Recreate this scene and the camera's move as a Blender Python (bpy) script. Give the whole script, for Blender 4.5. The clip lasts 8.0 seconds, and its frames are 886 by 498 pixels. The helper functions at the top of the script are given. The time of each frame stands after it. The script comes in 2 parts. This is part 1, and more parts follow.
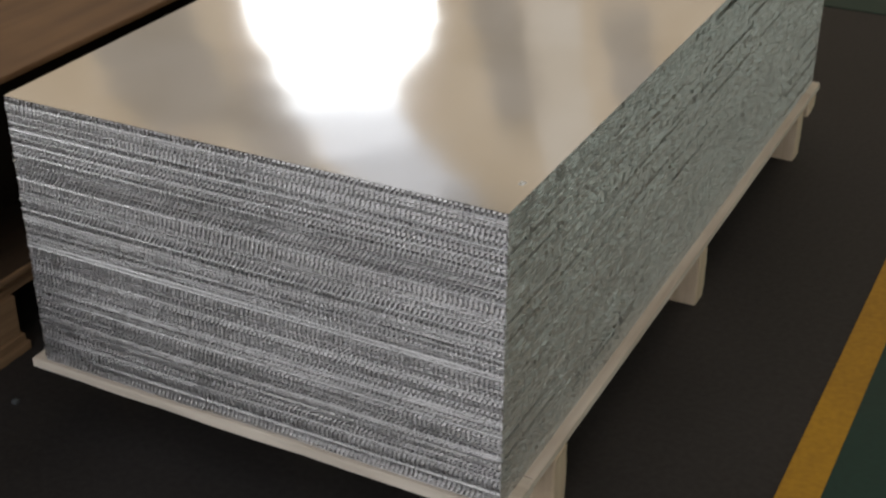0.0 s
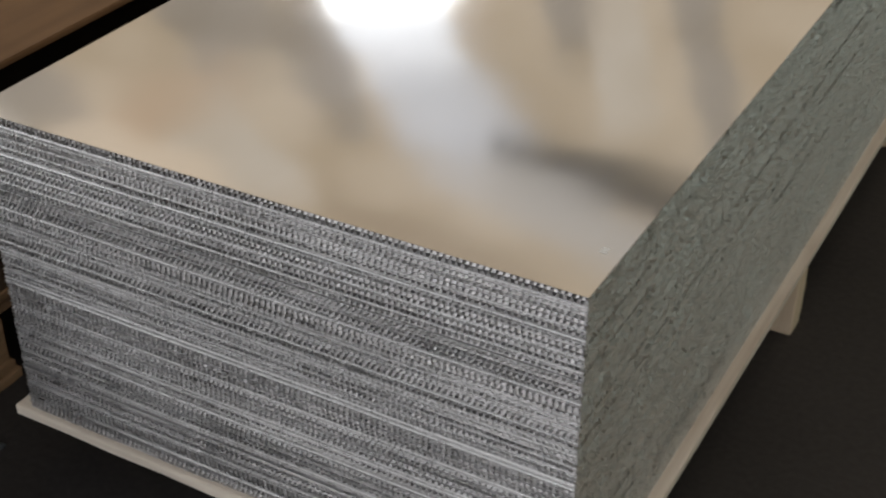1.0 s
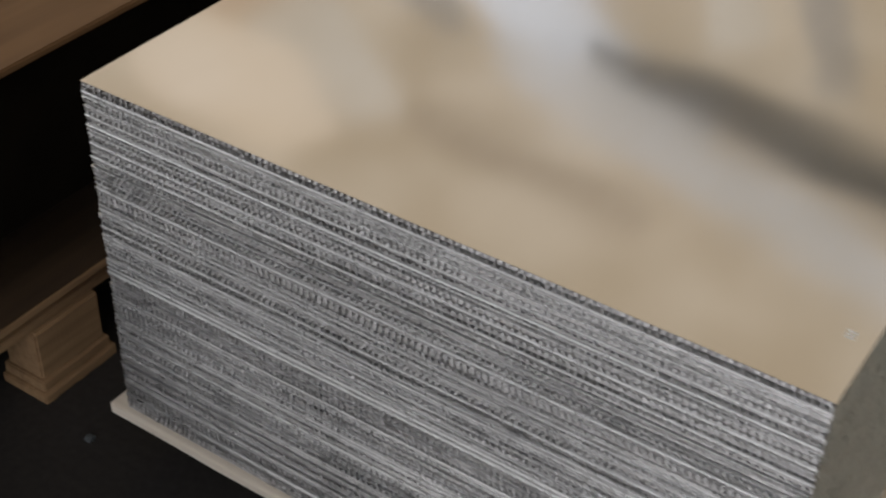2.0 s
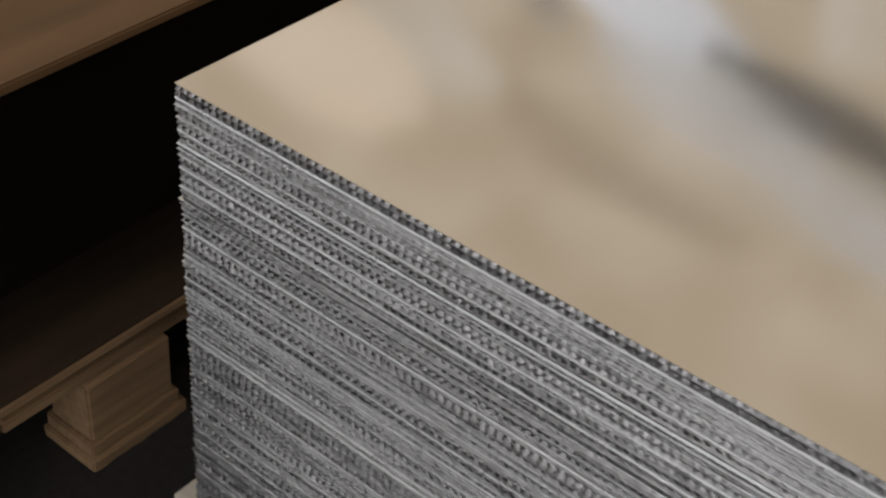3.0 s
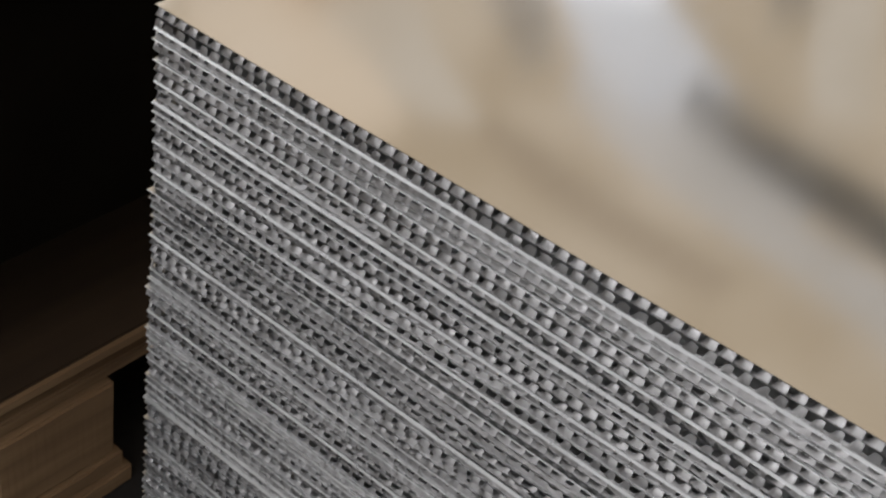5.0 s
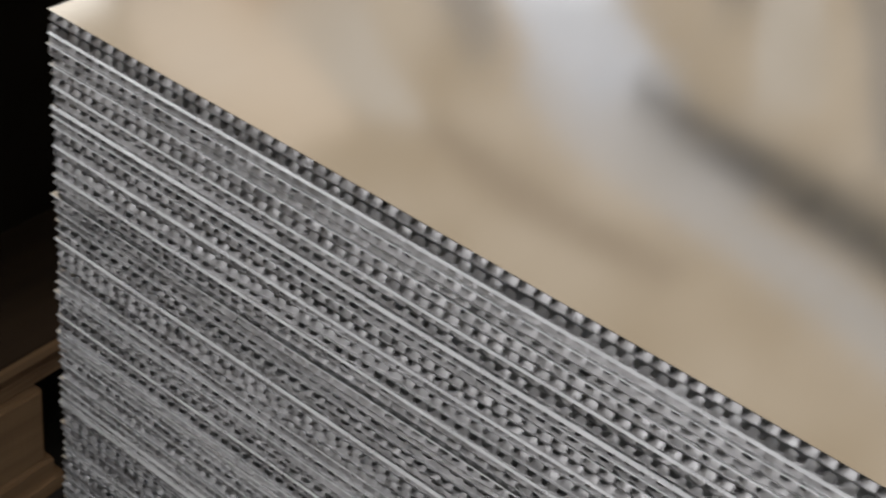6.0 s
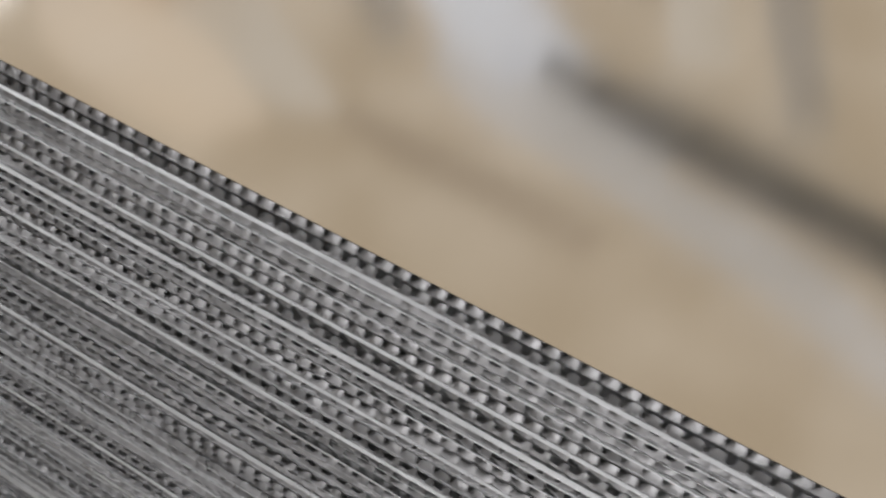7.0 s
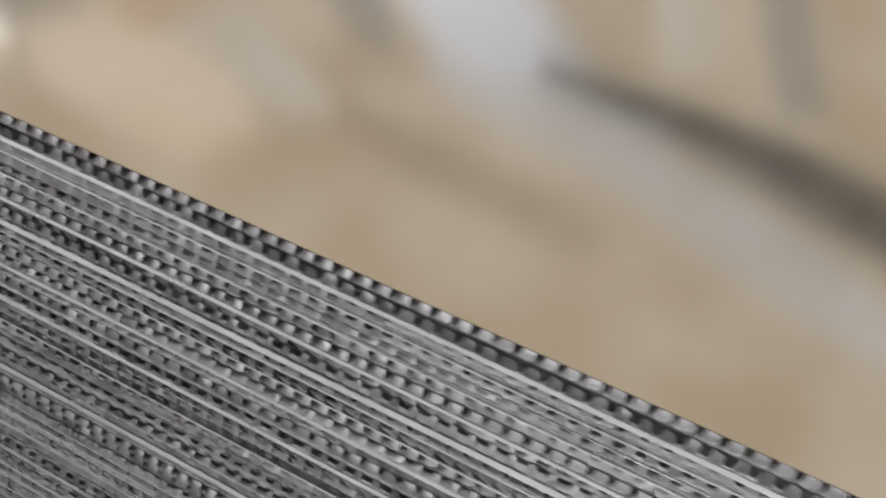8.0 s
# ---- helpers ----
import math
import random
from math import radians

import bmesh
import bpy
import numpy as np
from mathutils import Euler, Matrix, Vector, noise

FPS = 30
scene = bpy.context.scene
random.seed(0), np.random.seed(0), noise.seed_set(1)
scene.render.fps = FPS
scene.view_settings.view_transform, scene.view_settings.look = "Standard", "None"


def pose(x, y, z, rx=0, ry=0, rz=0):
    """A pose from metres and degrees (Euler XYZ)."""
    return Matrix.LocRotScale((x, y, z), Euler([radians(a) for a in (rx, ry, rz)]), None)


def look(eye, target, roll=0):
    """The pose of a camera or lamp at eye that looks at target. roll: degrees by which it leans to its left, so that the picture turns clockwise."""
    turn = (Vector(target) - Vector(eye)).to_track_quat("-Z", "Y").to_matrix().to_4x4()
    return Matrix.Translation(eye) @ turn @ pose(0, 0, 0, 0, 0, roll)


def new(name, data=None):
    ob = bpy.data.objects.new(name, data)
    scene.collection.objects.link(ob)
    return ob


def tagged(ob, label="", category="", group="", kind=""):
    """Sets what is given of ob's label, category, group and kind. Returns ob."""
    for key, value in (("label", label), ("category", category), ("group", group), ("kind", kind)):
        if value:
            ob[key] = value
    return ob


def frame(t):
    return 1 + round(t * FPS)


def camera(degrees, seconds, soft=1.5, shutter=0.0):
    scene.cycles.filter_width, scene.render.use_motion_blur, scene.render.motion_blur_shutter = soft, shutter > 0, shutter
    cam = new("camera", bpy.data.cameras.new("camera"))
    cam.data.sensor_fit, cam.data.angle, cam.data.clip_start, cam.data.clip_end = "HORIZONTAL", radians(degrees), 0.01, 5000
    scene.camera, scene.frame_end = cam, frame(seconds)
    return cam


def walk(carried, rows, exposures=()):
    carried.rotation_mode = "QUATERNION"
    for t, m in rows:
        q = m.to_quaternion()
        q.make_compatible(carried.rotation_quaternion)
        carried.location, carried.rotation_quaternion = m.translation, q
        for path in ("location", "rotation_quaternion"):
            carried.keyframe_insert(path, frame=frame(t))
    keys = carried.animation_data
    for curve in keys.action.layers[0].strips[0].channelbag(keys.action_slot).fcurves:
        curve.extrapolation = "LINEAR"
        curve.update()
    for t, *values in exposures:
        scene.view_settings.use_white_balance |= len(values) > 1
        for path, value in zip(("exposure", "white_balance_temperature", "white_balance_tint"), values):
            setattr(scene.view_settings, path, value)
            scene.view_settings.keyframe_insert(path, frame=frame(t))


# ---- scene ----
# ---- camera ----
cam = camera(35.44, 8.0, soft=2.2, shutter=0.5)
walk(cam, [
    (0.0, pose(0.920, -2.078, 2.068, 60.99, -0.19, 27.05)),
    (0.5, pose(0.774, -1.861, 2.045, 58.56, -0.13, 27.84)),
    (1.0, pose(0.617, -1.541, 2.033, 57.10, -0.08, 29.19)),
    (1.2, pose(0.564, -1.480, 2.029, 55.67, -0.38, 30.24)),
    (2.3, pose(0.117, -1.165, 1.940, 52.07, -2.23, 34.76)),
    (2.5, pose(0.044, -1.118, 1.886, 52.10, -2.55, 35.58)),
    (3.0, pose(-0.214, -0.863, 1.710, 51.44, -4.28, 39.19)),
    (3.5, pose(-0.434, -0.672, 1.510, 49.24, -6.13, 42.05)),
    (4.0, pose(-0.563, -0.596, 1.353, 49.30, -8.28, 40.52)),
    (5.5, pose(-0.568, -0.575, 1.358, 53.51, -8.17, 39.16)),
    (6.0, pose(-0.529, -0.563, 1.364, 52.93, -8.05, 37.28)),
    (6.5, pose(-0.491, -0.530, 1.355, 52.41, -7.85, 35.35)),
    (7.0, pose(-0.443, -0.490, 1.323, 52.72, -7.46, 33.24)),
    (7.5, pose(-0.376, -0.454, 1.295, 53.06, -6.72, 32.52)),
    (8.0, pose(-0.279, -0.438, 1.287, 53.46, -4.15, 31.94)),
])

# ---- plan, in metres: the stack's near corner stands over the origin, its short face along -x ----
WIDE, LONG = 1.22, 2.64
DECK, TOP, COUNT = 0.192, 0.884, 80
PITCH = (TOP - DECK) / COUNT
HALL = (-16.0, 9.0, -7.5, 19.0, 6.5)       # x0, x1, y0, y1, height
rng = random.Random(7)

# ---- world, light ----
world = bpy.data.worlds.new("sky")
scene.world = world
world.use_nodes = True
wn = world.node_tree.nodes
sky = wn.new("ShaderNodeTexSky")
sky.sky_type, sky.sun_disc, sky.sun_elevation, sky.sun_rotation = "NISHITA", False, radians(40), radians(200)
world.node_tree.links.new(sky.outputs[0], wn["Background"].inputs[0])
wn["Background"].inputs[1].default_value = 0.08


def fill_light(name, m, sx, sy, watts, colour):
    """An unseen area lamp added as fill light."""
    lamp = bpy.data.lights.new(name, "AREA")
    lamp.shape, lamp.size, lamp.size_y, lamp.energy, lamp.color = "RECTANGLE", sx, sy, watts, colour
    ob = new(name, lamp)
    ob.matrix_world = m
    return ob


# Fill lamps added out of view: one for the short face, one for the right.
fill_light("front_fill_light", look((1.2, HALL[2] + 0.05, 3.15), (1.2, 0, 3.15)), 7.4, 2.9, 235, (1.0, 0.975, 0.975))
fill_light("side_fill_light", look((HALL[1] - 0.05, 11.0, 2.4), (0, 11.0, 2.4)), 9.0, 3.6, 215, (0.82, 1.0, 0.90))


# ---- materials ----
def material(name):
    m = bpy.data.materials.new(name)
    m.use_nodes = True
    nt = m.node_tree
    return m, nt.nodes, nt.links, nt.nodes["Principled BSDF"]


def noise_node(n, l, scale, detail=4.0, stretch=(1, 1, 1), random_shift=False):
    tc = n.new("ShaderNodeTexCoord")
    mp = n.new("ShaderNodeMapping")
    mp.inputs["Scale"].default_value = stretch
    l.new(tc.outputs["Object"], mp.inputs[0])
    if random_shift:
        oi = n.new("ShaderNodeObjectInfo")
        mul = n.new("ShaderNodeMath")
        mul.operation, mul.inputs[1].default_value = "MULTIPLY", 37.0
        l.new(oi.outputs["Random"], mul.inputs[0])
        l.new(mul.outputs[0], mp.inputs["Location"])
    no = n.new("ShaderNodeTexNoise")
    no.inputs["Scale"].default_value, no.inputs["Detail"].default_value = scale, detail
    l.new(mp.outputs[0], no.inputs[0])
    return no


def ramp(n, l, source, stops):
    r = n.new("ShaderNodeValToRGB")
    e = r.color_ramp.elements
    while len(e) < len(stops):
        e.new(0.5)
    for k, (p, c) in enumerate(stops):
        e[k].position = p
        e[k].color = (*c, 1) if len(c) == 3 else (c[0], c[0], c[0], 1)
    l.new(source, r.inputs[0])
    return r


def bump(n, l, source, strength, distance, bsdf, before=None):
    b = n.new("ShaderNodeBump")
    b.inputs["Strength"].default_value, b.inputs["Distance"].default_value = strength, distance
    l.new(source, b.inputs["Height"])
    if before:
        l.new(before.outputs[0], b.inputs["Normal"])
    l.new(b.outputs[0], bsdf.inputs["Normal"])
    return b


def mat_sheet():
    """Mill-finish aluminium sheet with faint rolling marks and a slow waviness."""
    m, n, l, b = material("aluminium_sheet")
    b.inputs["Metallic"].default_value = 1.0
    big = noise_node(n, l, 2.2, 3)
    fine = noise_node(n, l, 60, 5, (1, 0.03, 1))
    c = ramp(n, l, big.outputs["Fac"], [(0.3, (0.86, 0.85, 0.83)), (0.7, (0.92, 0.91, 0.90))])
    l.new(c.outputs[0], b.inputs["Base Color"])
    r = ramp(n, l, fine.outputs["Fac"], [(0.25, (0.085,)), (0.8, (0.105,))])
    l.new(r.outputs[0], b.inputs["Roughness"])
    wave = noise_node(n, l, 3.0, 1)
    bump(n, l, wave.outputs["Fac"], 0.12, 0.012, b)
    return m


def mat_edge(name, base, rough, metal=1.0):
    m, n, l, b = material(name)
    b.inputs["Metallic"].default_value = metal
    no = noise_node(n, l, 35, 4, (1, 1, 1), True)
    c = ramp(n, l, no.outputs["Fac"], [(0.3, tuple(v * 0.8 for v in base)), (0.7, base)])
    l.new(c.outputs[0], b.inputs["Base Color"])
    r = ramp(n, l, no.outputs["Fac"], [(0.2, (rough * 0.75,)), (0.8, (rough * 1.25,))])
    l.new(r.outputs[0], b.inputs["Roughness"])
    crumple = noise_node(n, l, 180, 2)
    bump(n, l, crumple.outputs["Fac"], 0.07, 0.002, b)
    return m


def mat_wood(name, dark, light, axis, rough=0.7, scale=14):
    m, n, l, b = material(name)
    st = [1.0, 1.0, 1.0]
    st[axis] = 0.06
    grain = noise_node(n, l, scale * 4, 6, tuple(st), True)
    blot = noise_node(n, l, 3.5, 3, (1, 1, 1), True)
    mix = n.new("ShaderNodeMath")
    mix.operation = "MULTIPLY_ADD"
    mix.inputs[1].default_value = 0.6
    sc = n.new("ShaderNodeMath")
    sc.operation, sc.inputs[1].default_value = "MULTIPLY", 0.4
    l.new(blot.outputs["Fac"], sc.inputs[0])
    l.new(grain.outputs["Fac"], mix.inputs[0])
    l.new(sc.outputs[0], mix.inputs[2])
    c = ramp(n, l, mix.outputs[0], [(0.30, dark), (0.68, light)])
    l.new(c.outputs[0], b.inputs["Base Color"])
    b.inputs["Roughness"].default_value = rough
    bump(n, l, grain.outputs["Fac"], 0.35, 0.002, b)
    return m


def mat_floor(name, dark, light, rough):
    m, n, l, b = material(name)
    big = noise_node(n, l, 1.3, 5)
    fine = noise_node(n, l, 55, 6)
    add = n.new("ShaderNodeMath")
    add.operation, add.inputs[1].default_value = "MULTIPLY_ADD", 0.35
    l.new(fine.outputs["Fac"], add.inputs[0])
    sc = n.new("ShaderNodeMath")
    sc.operation, sc.inputs[1].default_value = "MULTIPLY", 0.65
    l.new(big.outputs["Fac"], sc.inputs[0])
    l.new(sc.outputs[0], add.inputs[2])
    c = ramp(n, l, add.outputs[0], [(0.35, dark), (0.68, light)])
    l.new(c.outputs[0], b.inputs["Base Color"])
    r = ramp(n, l, big.outputs["Fac"], [(0.3, (rough - 0.1,)), (0.7, (rough + 0.1,))])
    l.new(r.outputs[0], b.inputs["Roughness"])
    b.inputs["Specular IOR Level"].default_value = 0.25
    bump(n, l, fine.outputs["Fac"], 0.2, 0.002, b)
    return m


def mat_plain(name, colour, rough=0.7, var=0.15, scale=2.0, gloss=0.5):
    m, n, l, b = material(name)
    no = noise_node(n, l, scale, 5)
    c = ramp(n, l, no.outputs["Fac"], [(0.3, tuple(v * (1 - var) for v in colour)), (0.7, colour)])
    l.new(c.outputs[0], b.inputs["Base Color"])
    b.inputs["Roughness"].default_value = rough
    b.inputs["Specular IOR Level"].default_value = gloss
    return m


def mat_glow(name, low, high, strength, scale=0.35):
    """A roof sheet or roof light with its glow put into the material."""
    m, n, l, b = material(name)
    no = noise_node(n, l, scale, 3)
    c = ramp(n, l, no.outputs["Fac"], [(0.38, low), (0.62, high)])
    b.inputs["Base Color"].default_value = (0.12, 0.11, 0.10, 1)
    l.new(c.outputs[0], b.inputs["Emission Color"])
    b.inputs["Emission Strength"].default_value = strength
    b.inputs["Roughness"].default_value = 0.6
    return m


SHEET = mat_sheet()
SKIN = mat_edge("aluminium_skin_edge", (0.95, 0.95, 0.95), 0.30)
CORE = mat_edge("aluminium_honeycomb_foil", (0.60, 0.59, 0.59), 0.52, 1.0)
PINE_X = mat_wood("pale_pine_crosswise", (0.56, 0.48, 0.39), (0.80, 0.73, 0.63), 0)
PINE_Y = mat_wood("pale_pine_lengthwise", (0.56, 0.47, 0.38), (0.80, 0.72, 0.62), 1)
PINE_Z = mat_wood("pale_pine_upright", (0.50, 0.38, 0.25), (0.72, 0.59, 0.43), 2)
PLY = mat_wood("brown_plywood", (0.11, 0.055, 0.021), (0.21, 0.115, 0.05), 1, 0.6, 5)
OLD = mat_wood("old_brown_wood", (0.19, 0.11, 0.056), (0.40, 0.25, 0.13), 1, 0.75)
FLOOR = mat_floor("worn_dark_floor", (0.018, 0.0165, 0.016), (0.043, 0.039, 0.037), 0.62)
GREEN = mat_floor("green_floor_paint", (0.008, 0.03, 0.024), (0.014, 0.05, 0.038), 0.45)
YELLOW = mat_floor("worn_yellow_line_paint", (0.30, 0.15, 0.012), (0.52, 0.28, 0.02), 0.5)
PLASTER = mat_plain("dusty_hall_wall", (0.42, 0.38, 0.32), 0.85)
ROOF = mat_glow("glowing_tan_roof_sheet", (0.565, 0.445, 0.31), (0.72, 0.60, 0.46), 0.69, 0.9)
PANE = mat_glow("bright_roof_light", (0.95, 0.97, 1.0), (1.0, 1.0, 1.0), 2.6)
GREY_BLUE = mat_glow("grey_blue_roof_light", (0.64, 0.65, 0.69), (0.80, 0.80, 0.83), 0.76, 0.8)
GREY = mat_glow("grey_roof_light", (0.60, 0.57, 0.54), (0.74, 0.70, 0.67), 0.68, 0.8)
BRIGHT = mat_glow("very_bright_edge_fill", (0.97, 0.98, 1.0), (1.0, 1.0, 1.0), 2.8)
WARM = mat_glow("warm_roof_glow", (0.90, 0.72, 0.53), (0.93, 0.78, 0.62), 0.66, 0.6)
PALE = mat_glow("pale_roof_sheet", (0.64, 0.555, 0.45), (0.74, 0.67, 0.585), 0.72, 0.7)
TINTED = mat_plain("grey_green_bounce_wall", (0.32, 0.38, 0.33), 0.7)
DULL = mat_glow("dull_brown_roof_panel", (0.42, 0.36, 0.29), (0.52, 0.46, 0.40), 0.6, 0.9)
SOFT = mat_glow("half_bright_roof_light", (0.80, 0.83, 0.88), (0.95, 0.96, 1.0), 0.95, 0.9)
DUCT = mat_plain("grey_painted_duct", (0.46, 0.46, 0.50), 0.6)
RACK = mat_plain("shade_black_board", (0.008, 0.006, 0.004), 0.95, 0.4, 9, 0.05)
SHADE = mat_wood("shaded_brown_plywood", (0.034, 0.019, 0.009), (0.07, 0.041, 0.02), 1, 0.75, 5)
CREAM = mat_glow("cream_white_roof_light", (0.96, 0.88, 0.76), (1.0, 0.94, 0.86), 1.25, 0.8)
ROOF_FILL = mat_glow("grey_white_roof_fill", (0.62, 0.62, 0.64), (0.75, 0.755, 0.78), 0.70, 0.8)
HAZE = mat_glow("grey_dusty_roof_panel", (0.62, 0.58, 0.54), (0.72, 0.68, 0.65), 0.66, 0.8)
UMBER = mat_glow("brown_roof_sheet", (0.50, 0.39, 0.28), (0.58, 0.46, 0.34), 0.60, 0.6)
RUST = mat_glow("orange_brown_roof_sheet", (0.70, 0.50, 0.34), (0.76, 0.58, 0.42), 0.62, 0.8)
MARK = mat_plain("pale_label_print", (0.88, 0.88, 0.85), 0.4)
GRIT = mat_plain("grey_blue_grit", (0.08, 0.09, 0.095), 0.6, 0.4, 60)


# ---- builders ----
def mesh_from(name, verts, faces, mat):
    me = bpy.data.meshes.new(name)
    me.from_pydata(verts, [], faces)
    me.materials.append(mat)
    me.update()
    return me


def part(name, bm, mat, parent, label=""):
    """Links a bmesh as one mesh object under a thing or a part."""
    me = bpy.data.meshes.new(name)
    bm.to_mesh(me)
    bm.free()
    me.materials.append(mat)
    ob = new(name, me)
    ob.parent = parent
    return tagged(ob, label)


def box(x0, x1, y0, y1, z0, z1, bevel=0.0, rough=0.0, seed=0):
    """A box with softened edges; rough: how far its cut ends and faces are out of true."""
    bm = bmesh.new()
    bmesh.ops.create_cube(bm, size=1.0)
    for v in bm.verts:
        v.co = Vector((x0 if v.co.x < 0 else x1, y0 if v.co.y < 0 else y1, z0 if v.co.z < 0 else z1))
    if rough:
        r = random.Random(seed)
        long = max(range(3), key=lambda k: (x1 - x0, y1 - y0, z1 - z0)[k])
        es = [e for e in bm.edges if abs((e.verts[0].co - e.verts[1].co)[long]) > 1e-6]
        bmesh.ops.subdivide_edges(bm, edges=es, cuts=9, use_grid_fill=False)
        for v in bm.verts:
            v.co += Vector([r.uniform(-rough, rough) for _ in range(3)])
    if bevel:
        bmesh.ops.bevel(bm, geom=list(bm.edges), offset=bevel, segments=2, affect="EDGES", clamp_overlap=True)
    return bm


def structure(name, bm, mat, label):
    me = bpy.data.meshes.new(name)
    bm.to_mesh(me)
    bm.free()
    me.materials.append(mat)
    return tagged(new(name, me), label, name.split("_")[0], kind="structure")


def thing(name, label, category, group="", m=None):
    ob = new(name)
    ob.empty_display_size = 0.1
    if m is not None:
        ob.matrix_world = m
    return tagged(ob, label, category, group)


# ---- hall ----
hx0, hx1, hy0, hy1, hz = HALL
structure("floor", box(hx0, hx1, hy0, hy1, -0.2, 0.0), FLOOR, "worn dark grey factory floor with dust and scuffs")
structure("wall_west", box(hx0 - 0.2, hx0, hy0, hy1, -0.2, hz), PLASTER, "dusty pale hall wall")
# Unseen wall, made grey-green so its bounce tints the stack's right face.
structure("wall_east", box(hx1, hx1 + 0.2, hy0, hy1, -0.2, hz), TINTED, "unseen hall wall, grey-green to tint the stack's right face")


def wall_with_opening(name, y0, y1, ox0, ox1, oz0, oz1):
    """A wall along x, with one opening right through it."""
    wall = tagged(new(name), "unseen dusty pale hall wall, opened for the front fill lamp", "wall", kind="structure")
    for a, b, c, d in ((hx0, ox0, -0.2, hz), (ox1, hx1, -0.2, hz), (ox0, ox1, -0.2, oz0), (ox0, ox1, oz1, hz)):
        if b - a > 0.01 and d - c > 0.01:
            part("wall_panel", box(a, b, y0, y1, c, d), PLASTER, wall)
    return wall


structure("wall_north", box(hx0, hx1, hy1, hy1 + 0.2, -0.2, hz), PLASTER, "dusty pale hall wall")
# Unseen wall; its opening is made up to match the front fill lamp.
wall_with_opening("wall_south", hy0 - 0.2, hy0, -2.5, 4.9, 1.7, 4.6)
# The roof's glow is added; it stands in for lamps lighting a tan ceiling.
structure("ceiling_north", box(hx0, hx1, -0.5, hy1, hz, hz + 0.1), ROOF, "tan roof sheets with an added glow that lights the hall")
# Unseen half overhead, given a grey-white glow to brighten the rolled front edges.
structure("ceiling_south", box(hx0, hx1, hy0, -0.5, hz, hz + 0.1), ROOF_FILL, "unseen roof half with an added grey-white glow")


def smooth_line(points, steps=6):
    """Points (x, y, half width) joined by a smooth curve through all of them."""
    p = [np.array(q, float) for q in points]
    p = [2 * p[0] - p[1], *p, 2 * p[-1] - p[-2]]
    out = []
    for k in range(1, len(p) - 2):
        for j in range(steps):
            u = j / steps
            out.append(0.5 * (2 * p[k] + (p[k + 1] - p[k - 1]) * u + (2 * p[k - 1] - 5 * p[k] + 4 * p[k + 1] - p[k + 2]) * u * u + (3 * p[k] - p[k - 1] - 3 * p[k + 1] + p[k + 2]) * u ** 3))
    return out + [p[-2]]


def roof_band(name, points, z0, z1, mat, label):
    """A bent strip under the roof, through points (x, y, half width)."""
    line = smooth_line(points)
    bm = bmesh.new()
    rings = []
    for k, (x, y, half) in enumerate(line):
        d = line[min(k + 1, len(line) - 1)] - line[max(k - 1, 0)]
        nx, ny = -d[1] / math.hypot(d[0], d[1]) * half, d[0] / math.hypot(d[0], d[1]) * half
        rings.append([bm.verts.new(c) for c in ((x - nx, y - ny, z0), (x + nx, y + ny, z0), (x + nx, y + ny, z1), (x - nx, y - ny, z1))])
    for u, v in zip(rings, rings[1:]):
        for k in range(4):
            bm.faces.new((u[k], u[(k + 1) % 4], v[(k + 1) % 4], v[k]))
    bm.faces.new(rings[0][::-1])
    bm.faces.new(rings[-1])
    bmesh.ops.recalc_face_normals(bm, faces=bm.faces)
    return structure(name, bm, mat, label)


def roof_plate(name, corners, z0, z1, mat, label):
    """A flat plate under the roof with the given corners."""
    bm = bmesh.new()
    low, high = ([bm.verts.new((x, y, z)) for x, y in corners] for z in (z0, z1))
    bm.faces.new(low)
    bm.faces.new(high[::-1])
    for k in range(len(corners)):
        j = (k + 1) % len(corners)
        bm.faces.new((low[j], low[k], high[k], high[j]))
    bmesh.ops.recalc_face_normals(bm, faces=bm.faces)
    return structure(name, bm, mat, label)


LIT = (hz - 0.03, hz - 0.004)
UNDER = (hz - 0.055, hz - 0.034)
roof_band("window_roof_light_1", ((-11.0, 17.0, 1.5), (-9.1, 14.4, 1.35), (-7.75, 11.98, 0.72)), *LIT, PANE, "white roof light full of daylight")
roof_band("window_roof_light_2", ((-7.73, 11.95, 0.72), (-7.1, 11.25, 0.66), (-6.5, 10.66, 0.6)), *LIT, SOFT, "half bright white roof light")
roof_band("window_roof_light_3", ((-6.48, 10.64, 0.6), (-6.0, 10.2, 0.62), (-5.45, 9.8, 0.58), (-4.9, 9.52, 0.5)), *LIT, GREY_BLUE, "dusty grey-blue roof light")
roof_band("window_roof_light_6", ((-4.88, 9.51, 0.5), (-4.3, 9.35, 0.42), (-3.4, 9.25, 0.36)), *LIT, GREY, "dull grey roof light")
# Halo of the bright streak, put in as a pale grey glowing band.
roof_band("ceiling_pale_panel_1", ((-5.9, 9.2, 0.15), (-4.8, 8.75, 0.28), (-3.6, 8.5, 0.32), (-2.2, 8.1, 0.35), (-0.9, 7.5, 0.2)), *LIT, HAZE, "pale grey dusty roof panel")
# Glowing plate added to put a pale patch into the top sheet's reflection.
roof_plate("window_roof_light_4", ((-8.05, 9.16), (-5.9, 7.75), (-6.3, 7.4), (-8.05, 7.6)), *LIT, PALE, "pale roof light between tan sheets")
# Peach glow added to put a warm patch into the top sheet's reflection.
roof_band("window_roof_light_7", ((-9.0, 7.7, 0.35), (-7.6, 7.15, 0.7), (-6.3, 6.8, 0.35)), *UNDER, WARM, "warm peach-coloured roof light")
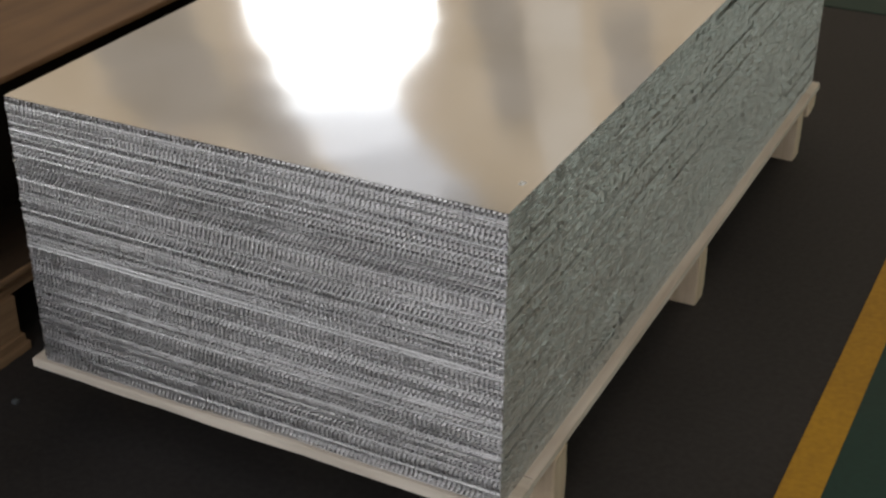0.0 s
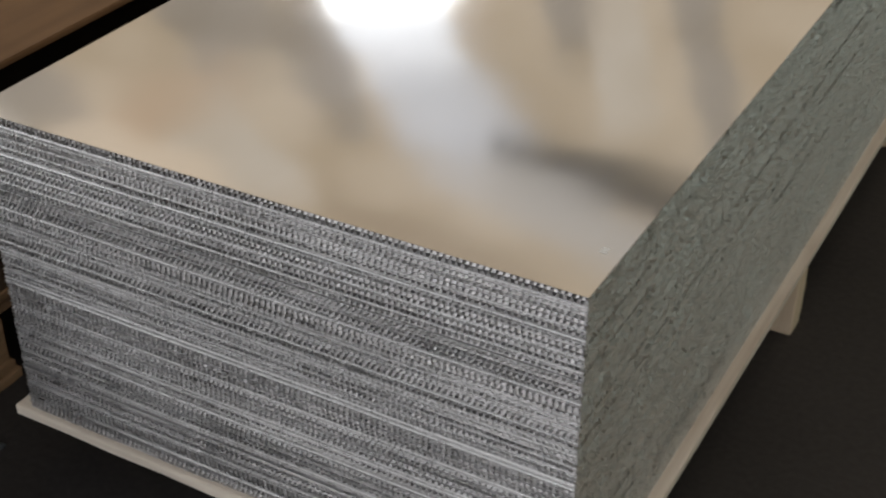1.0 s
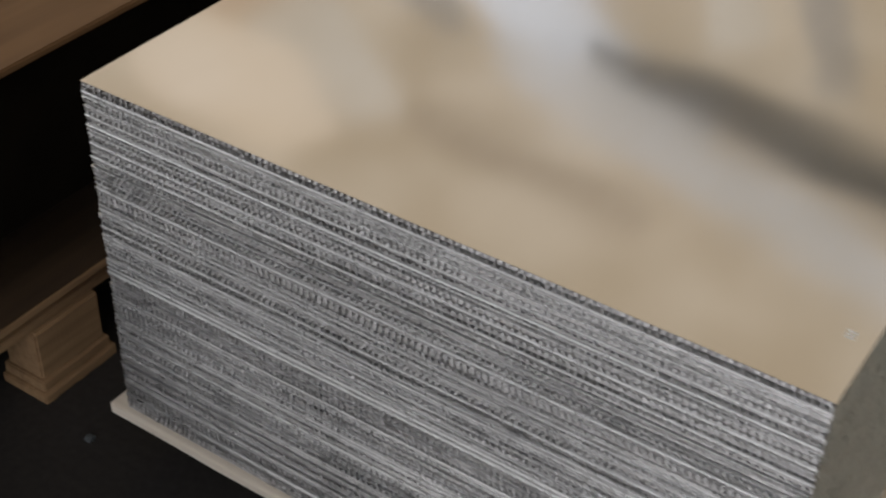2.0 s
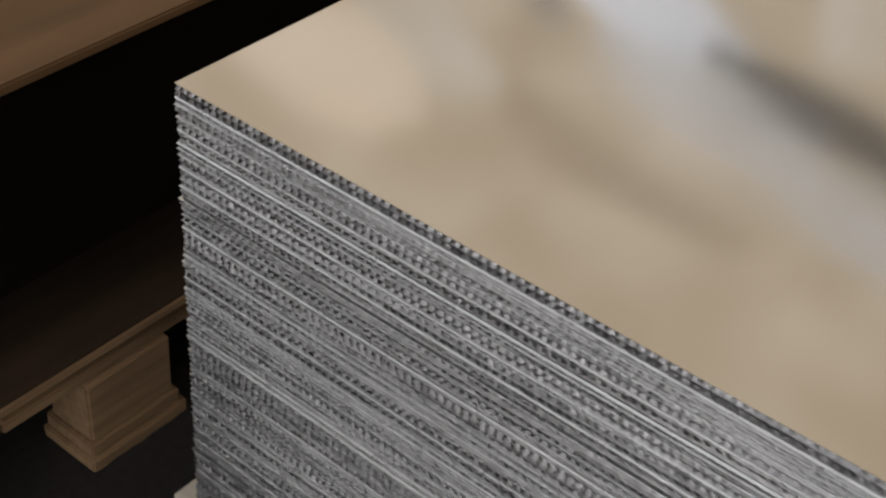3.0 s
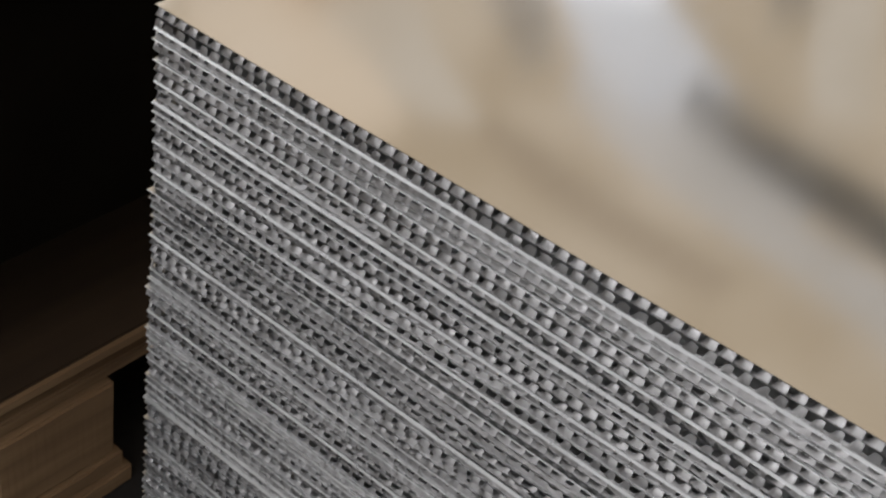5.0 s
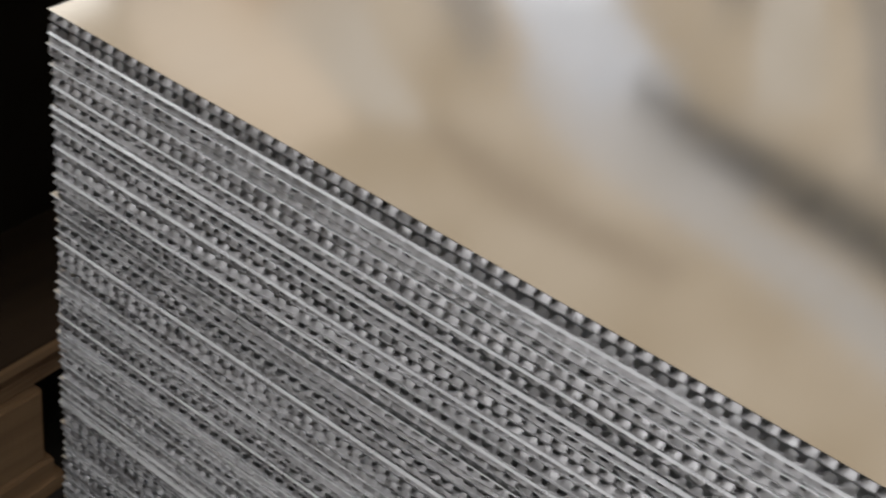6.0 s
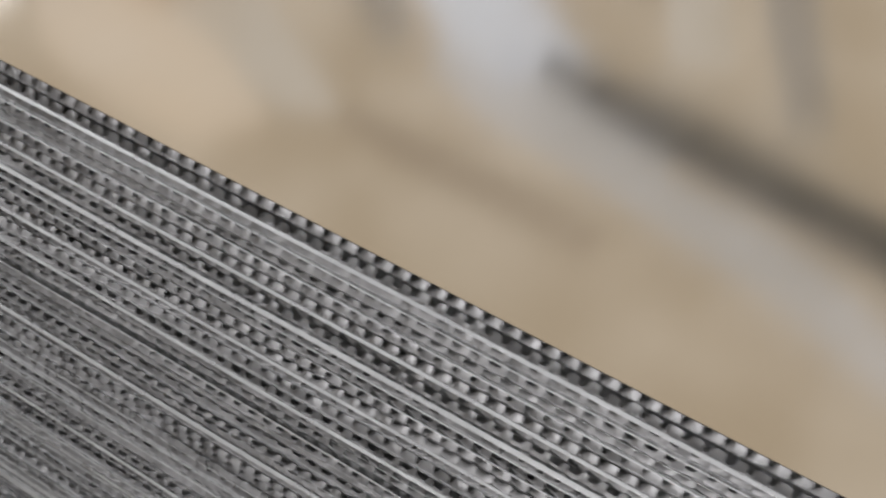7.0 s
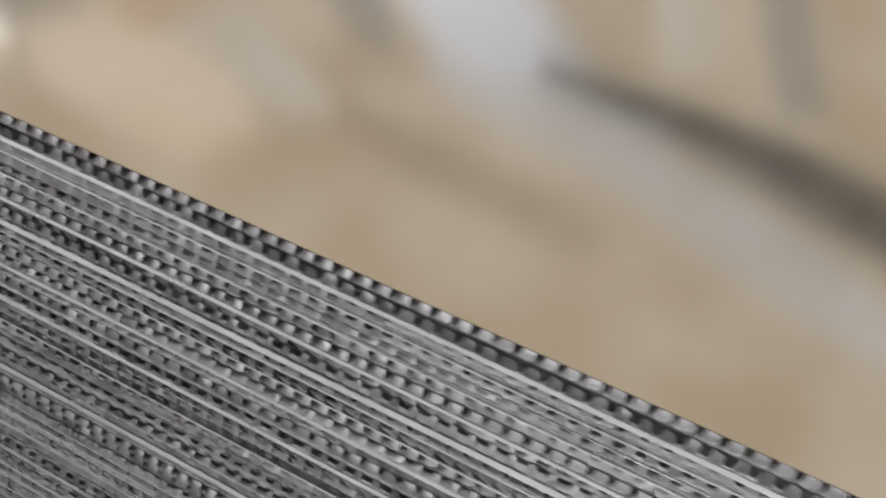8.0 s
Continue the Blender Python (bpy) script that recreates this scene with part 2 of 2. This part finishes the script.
# Orange rim of that patch, added as a glowing strip.
roof_band("ceiling_orange_rim", ((-8.6, 7.9, 0.3), (-8.5, 8.7, 0.3), (-8.1, 9.6, 0.25)), *LIT, RUST, "orange-brown roof sheet beside the roof light")
# Dimmer brown glow added to put a smudge into the reflection.
roof_band("ceiling_brown_panel", ((-5.9, 7.75, 0.15), (-4.6, 7.5, 0.28), (-3.3, 7.4, 0.2)), *LIT, UMBER, "brown dusty roof panel")
# Unseen glowing strip added so the rolled sheet edges catch bright lines.
roof_band("window_roof_light_5", ((-10.5, -3.1, 0.4), (-7.8, -3.1, 0.4), (-5.2, -3.1, 0.4)), *LIT, BRIGHT, "white roof light full of daylight")
# Cream glow added to brighten the left edge lines and one reflected corner.
roof_band("window_roof_light_8", ((-12.0, 6.4, 0.8), (-10.4, 6.5, 0.85), (-9.0, 6.6, 0.6)), *UNDER, CREAM, "cream-white roof light full of daylight")
# Weakly glowing panels added to lay dark streaks into the top sheet's reflection.
roof_band("ceiling_grimy_panel_1", ((-12.6, 13.9, 0.75), (-10.4, 11.7, 0.75), (-8.2, 9.9, 0.6)), *LIT, DULL, "grimy dull brown roof panel")
roof_band("ceiling_grimy_panel_3", ((-14.0, 8.9, 0.9), (-11.5, 8.2, 0.9), (-9.2, 7.4, 0.8)), *LIT, DULL, "grimy dull brown roof panel")
# Pale glowing band added to lay a light streak into the reflection.
roof_band("ceiling_pale_panel_2", ((-6.9, 17.0, 0.42), (-5.4, 13.6, 0.36), (-3.9, 10.6, 0.3)), *LIT, PALE, "pale dusty roof panel")
roof_band("ceiling_grimy_panel_4", ((-5.6, 16.5, 0.35), (-4.1, 13.2, 0.28), (-2.7, 10.3, 0.22)), *LIT, DULL, "grimy dull brown roof panel")
roof_band("ceiling_grimy_panel_2", ((-8.3, 17.4, 0.40), (-6.6, 14.6, 0.40), (-5.0, 11.8, 0.3)), *LIT, DULL, "grimy dull brown roof panel")
roof_band("ceiling_grimy_panel_5", ((-9.0, 11.6, 0.5), (-7.6, 10.2, 0.4), (-6.2, 8.95, 0.15)), hz - 0.08, hz - 0.06, DULL, "grimy dull brown roof panel")
roof_band("trim_roof_duct", ((-5.0, 9.58, 0.08), (-4.0, 9.42, 0.26), (-3.0, 9.25, 0.33), (-1.6, 8.95, 0.36), (0.5, 8.5, 0.4), (3.0, 7.95, 0.44)), hz - 0.12, hz - 0.032, DUCT, "dark grey tapering duct under the roof")

structure("trim_yellow_line", box(0.457, 0.553, hy0 + 0.5, hy1 - 0.3, 0.0005, 0.004), YELLOW, "worn yellow line painted on the floor")
structure("floor_green_lane", box(0.5535, 2.6, hy0 + 0.5, hy1 - 0.3, 0.0005, 0.0035), GREEN, "dark green painted floor lane")
structure("floor_green_crossing", box(-6.0, 0.45, 4.05, 9.0, 0.0005, 0.0035), GREEN, "dark green painted floor lane")


# ---- pallet under the stack ----
def pallet():
    p = thing("pallet", "pale pine pallet on block legs under the metal panels", "pallet")
    z0 = DECK - 0.027
    x0, x1, y0, y1 = -WIDE - 0.034, 0.025, -0.012, LONG + 0.012
    part("front_board", box(x0, x1, y0, y0 + 0.13, z0, DECK, 0.002, 0.0022, 1), PINE_X, p)
    part("back_board", box(x0, x1, y1 - 0.13, y1, z0, DECK, 0.003, 0.0012, 2), PINE_X, p)
    n = 6
    w = (x1 - x0) / n
    for k in range(n):
        part("deck_board", box(x0 + k * w + 0.002, x0 + (k + 1) * w - (0.002 if k < n - 1 else 0), y0 + 0.132, y1 - 0.132, z0, DECK, 0.003, 0.001, 3 + k), PINE_Y, p)
    for y in (0.235, 1.275, 2.36):
        for x in (x1 - 0.13, -WIDE / 2 - 0.06, x0):
            part("leg", box(x, x + 0.13, y, y + 0.075, 0.0, z0, 0.003, 0.0015, int(y * 100 + x * 10)), PINE_Z, p)
    part("splinter", box(x1 - 0.09, x1 - 0.01, 0.80, 0.86, z0 - 0.022, z0, 0.003, 0.003, 5), PINE_Y, p, "broken offcut of pine")
    part("splinter", box(x1 - 0.03, x1, 2.50, 2.60, z0 - 0.05, z0, 0.003, 0.003, 6), PINE_Z, p)
    return p


pallet()


# ---- the aluminium honeycomb panels ----
CELL = 0.0113
SKIN_T = 0.0005
HEIGHT = PITCH - 2 * SKIN_T - 0.0002
FINE = (0.0, 0.12, 0.26, 0.40, 0.58, 0.80, 1.0)
COARSE = (0.0, 0.34, 0.66, 1.0)


def cell_row(verts, faces, length, seed, place, columns, ragged, shut=0.0):
    """A cut row of honeycomb cells: foil pressed over each cell, with a hole left open above. place(a, d, z): a along the edge, d behind it; shut: how far the holes are pressed to."""
    r = random.Random(seed)
    levels = (0.0, 0.4, 0.75, 1.0) if len(columns) > 4 else (0.0, 0.55, 1.0)
    rise, low = r.choice((0.72, 0.80, 0.88, 0.94)), r.choice((0.06, 0.12, 0.20, 0.28, 0.36))
    gap, lean = r.choice((0.34, 0.44, 0.54, 0.64)), r.choice((0.0004, 0.0008, 0.0013, 0.0018, 0.0024))
    if shut:
        rise, low, lean = 0.98, low + (0.9 - low) * shut, 0.0009 + 0.25 * lean
    pocket, swing, phase = r.uniform(0.022, 0.032), r.uniform(1.0, 3.5), r.uniform(0, 6.28)
    twist_at, twist = r.uniform(0, length), r.choice((0.0, 0.0, 0.0016, 0.0026, -0.0018))
    a = -CELL * r.uniform(0.0, 1.0)
    while a < length - 0.002:
        drift = math.sin(phase + swing * 6.28 * a / 1.22)
        w = CELL * 1.05
        top = HEIGHT * min(0.985, max(0.5, rise + 0.06 * drift + r.gauss(0, 0.03)))
        dip = min(0.9, max(0.08, low + 0.12 * drift + r.gauss(0, 0.05)))
        wide = min(0.7, max(0.12, gap + 0.08 * drift + r.gauss(0, 0.04)))
        back = max(0.0001, lean * (1 + 0.4 * drift) + r.gauss(0, ragged))
        turn = r.gauss(0, 0.0003 + ragged) + (twist if abs(a - twist_at) < 0.2 else 0.0)
        bulge, curl = r.uniform(0.0003, 0.0008), r.uniform(0.0, 0.0008)
        first = len(verts)
        for u in columns:
            q = min(1.0, max(0.0, (u - wide) / 0.16 + 0.5))
            edge = dip + (1 - dip) * q * q * (3 - 2 * q)
            edge *= 1 - 0.18 * max(0.0, (u - 0.8) / 0.2)
            for v in levels:
                d = 0.0004 + bulge * (2 * u - 1) ** 2 + back * v ** 1.5 + curl * v ** 3 + turn * (u - 0.5) + 0.5 * abs(turn)
                verts.append(place(min(length - 0.0006, max(0.0006, a + u * w)), max(0.0003, d), v * top * edge))
        n = len(levels)
        for i in range(len(columns) - 1):
            for j in range(n - 1):
                k = first + i * n + j
                faces.append((k, k + n, k + n + 1, k + 1))
        a += CELL * (1 + r.gauss(0, 0.01))
    first, steps = len(verts), 24
    for k in range(steps + 1):
        x = 0.003 + (length - 0.006) * k / steps
        verts.extend((place(x, pocket, 0.0), place(x, pocket, HEIGHT)))
    for k in range(steps):
        i = first + 2 * k
        faces.append((i, i + 2, i + 3, i + 1))


def core_mesh(seed):
    """A honeycomb core, cut open all round."""
    verts, faces = [], []
    cell_row(verts, faces, WIDE, seed * 11 + 1, lambda a, d, z: (-WIDE + a, d, z), FINE, 0.0003)
    cell_row(verts, faces, LONG, seed * 11 + 2, lambda a, d, z: (-d, a, z), COARSE, 0.0009, 0.75)
    cell_row(verts, faces, LONG, seed * 11 + 3, lambda a, d, z: (-WIDE + 0.0016 + d, LONG - a, z), COARSE, 0.0003, 0.5)
    cell_row(verts, faces, WIDE, seed * 11 + 4, lambda a, d, z: (-a, LONG - d, z), COARSE, 0.0006)
    me = mesh_from("core", verts, faces, CORE)
    me.shade_smooth()
    return me


def skin_mesh(mat, name, lip=0.0, back=0.0, seed=0):
    """A sheet; lip: how far its sheared front edge is rolled down; back: how far that edge stands behind the others."""
    r = random.Random(seed)
    profile = [(0.02, SKIN_T)]
    if lip:
        reach, out = 1.1 * lip, 0.75 * lip
        back -= out
        profile += [(back + reach, SKIN_T), (back + 0.9 * reach, SKIN_T - 0.04 * lip), (back + 0.1 * reach, SKIN_T - 0.86 * lip), (back, SKIN_T - lip)]
        profile += [(back + 0.0004, SKIN_T - lip), (back + 0.0006, SKIN_T - lip + 0.0006), (back + reach + 0.0006, 0.0)]
    else:
        profile += [(back, SKIN_T), (back, 0.0)]
    profile.append((0.02, 0.0))
    steps, n = 80, len(profile)
    verts, faces = [], []
    sway = [r.uniform(0, 6.28) for _ in range(3)]
    for k in range(steps + 1):
        x = -WIDE * k / steps
        off = 0.0003 * math.sin(sway[0] + 9 * x) + 0.0002 * math.sin(sway[1] + 23 * x)
        for j, (y, z) in enumerate(profile):
            verts.append((x, y + (off if 0 < j < n - 1 else 0.0), z))
    for k in range(steps):
        for j in range(n - 1):
            i = k * n + j
            faces.append((i, i + 1, i + n + 1, i + n))
    faces += [tuple(range(n))[::-1], tuple(steps * n + j for j in range(n))]
    first = len(verts)
    for z in (0.0, SKIN_T):
        verts += [(0, 0.02, z), (-WIDE, 0.02, z), (-WIDE, LONG, z), (0, LONG, z)]
    faces += [tuple(first + j for j in q) for q in ((3, 2, 1, 0), (4, 5, 6, 7), (0, 4, 7, 3), (3, 7, 6, 2), (2, 6, 5, 1))]
    return mesh_from(name, verts, faces, mat)


bright_lips = [skin_mesh(SKIN, "skin", e, 0.0, k) for k, e in enumerate((0.0014, 0.0017, 0.0020))]
plain_skins = [skin_mesh(SKIN, "skin", 0.0, e, k) for k, e in enumerate((0.0, 0.0004, 0.0010, 0.0016))]
thin_lip = skin_mesh(SKIN, "skin", 0.0006, 0.0, 9)
top_me = skin_mesh(SHEET, "top_skin", 0.0, 0.0, 5)
core_mes = [core_mesh(k) for k in range(28)]
for k in range(COUNT):
    last = k == COUNT - 1
    label = "top aluminium honeycomb panel with a hazy mirror-like sheet" if last else "bare aluminium honeycomb panel with open cells along its edges"
    dx, dy = (0, 0) if last else (rng.gauss(0, 0.0003), max(-0.0025, min(0.0025, rng.gauss(0, 0.0010))))
    pick = rng.random()
    upper = rng.choice(bright_lips) if pick < 0.33 else thin_lip if pick < 0.55 else rng.choice(plain_skins)
    p = thing("honeycomb_panel", label, "metal panel", "stack of honeycomb panels", pose(dx, dy, DECK + k * PITCH + 0.0001, 0, 0, rng.gauss(0, 0.004)))
    for name, me, z in (("bottom_skin", rng.choice(plain_skins), 0.0), ("core", core_mes[rng.randrange(28)], SKIN_T), ("top_skin", top_me if last else upper, PITCH - SKIN_T - 0.0002)):
        ob = new(name, me)
        ob.parent = p
        ob.location = (0, 0, z)


# ---- the neighbouring pallet with its load ----
def neighbour():
    p = thing("pallet", "old brown wooden pallet with block feet beside the metal stack", "pallet")
    x1, x0, front, back = -1.53, -2.62, -2.55, 1.95
    n = 11
    w = (back - front) / n
    for k in range(n):
        y = front + k * w
        part("deck_board", box(x0, x1, y + 0.002, y + w - 0.002, 0.176, 0.196, 0.003, 0.0012, 40 + k), OLD, p)
    for y in (-2.5, -1.4, 0.05, 1.2):
        for x in (-1.62, -2.1, x0):
            part("block", box(x, x + 0.10, y, y + 0.17, 0.055, 0.175, 0.004, 0.0006, int(50 + y * 10 + x)), OLD, p)
            part("foot_board", box(x - 0.01, x + 0.105, y - 0.005, y + 0.18, 0.028, 0.0545, 0.003, 0.0012, int(60 + y * 10 + x)), OLD, p)
            part("foot_board", box(x - 0.014, x + 0.112, y - 0.012, y + 0.19, 0.0, 0.0275, 0.003, 0.0015, int(70 + y * 10 + x)), OLD, p)
    plank = thing("plank", "dark old plank under the plywood sheet", "plank")
    part("board", box(-2.62, -1.54, front, back, 0.197, 0.2215, 0.003, 0.001, 32), OLD, plank)
    # Darkened plywood: the cover board's shade is painted into this sheet's colour.
    low = thing("plywood_sheet", "brown plywood sheet on the pallet, shade painted in, with a pale worn edge", "wood sheet", "plywood sheets")
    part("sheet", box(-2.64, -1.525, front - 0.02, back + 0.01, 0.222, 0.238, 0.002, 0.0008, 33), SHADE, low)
    part("edge_strip", box(-1.5249, -1.518, front - 0.02, back + 0.01, 0.2225, 0.2375, 0.002, 0.0006, 31), OLD, low, "pale worn plywood edge")
    # Boards added in near-black to block light and paint in the gap's shade.
    rack = thing("crate", "near-black crate boards added to keep the gap in shade", "crate")
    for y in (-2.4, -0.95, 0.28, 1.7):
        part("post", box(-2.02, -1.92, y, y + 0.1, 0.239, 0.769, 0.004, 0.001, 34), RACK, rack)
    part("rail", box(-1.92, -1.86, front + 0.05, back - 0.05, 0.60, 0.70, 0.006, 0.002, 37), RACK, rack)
    part("outer_light_block", box(-1.56, -1.53, front + 0.02, back - 0.02, 0.42, 0.769, 0.003, 0.001, 38), RACK, rack)
    part("inner_light_block", box(-2.06, -2.025, front + 0.02, back - 0.02, 0.239, 0.769, 0.003, 0.001, 35), RACK, rack)
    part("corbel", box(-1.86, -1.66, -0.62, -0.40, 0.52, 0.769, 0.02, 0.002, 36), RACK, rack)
    top = thing("plywood_sheet", "brown plywood cover board with a pale raw edge", "wood sheet", "plywood sheets")
    part("sheet", box(-2.68, -1.475, front - 0.05, 2.0, 0.770, 0.785, 0.003, 0.001, 39), PLY, top)


neighbour()

# ---- small things ----
g = thing("grit", "small grey lump of dirt on the floor", "debris")
part("lump", box(-1.378, -1.364, 0.014, 0.03, 0.0, 0.009, 0.002, 0.002, 90), GRIT, g)
mk = thing("sticker", "tiny pale printed mark on the metal sheet", "sticker")
for k in range(3):
    part("bar", box(-0.037, -0.024, 0.120 + k * 0.0065, 0.1228 + k * 0.0065, TOP + 0.0002, TOP + 0.0007), MARK, mk)
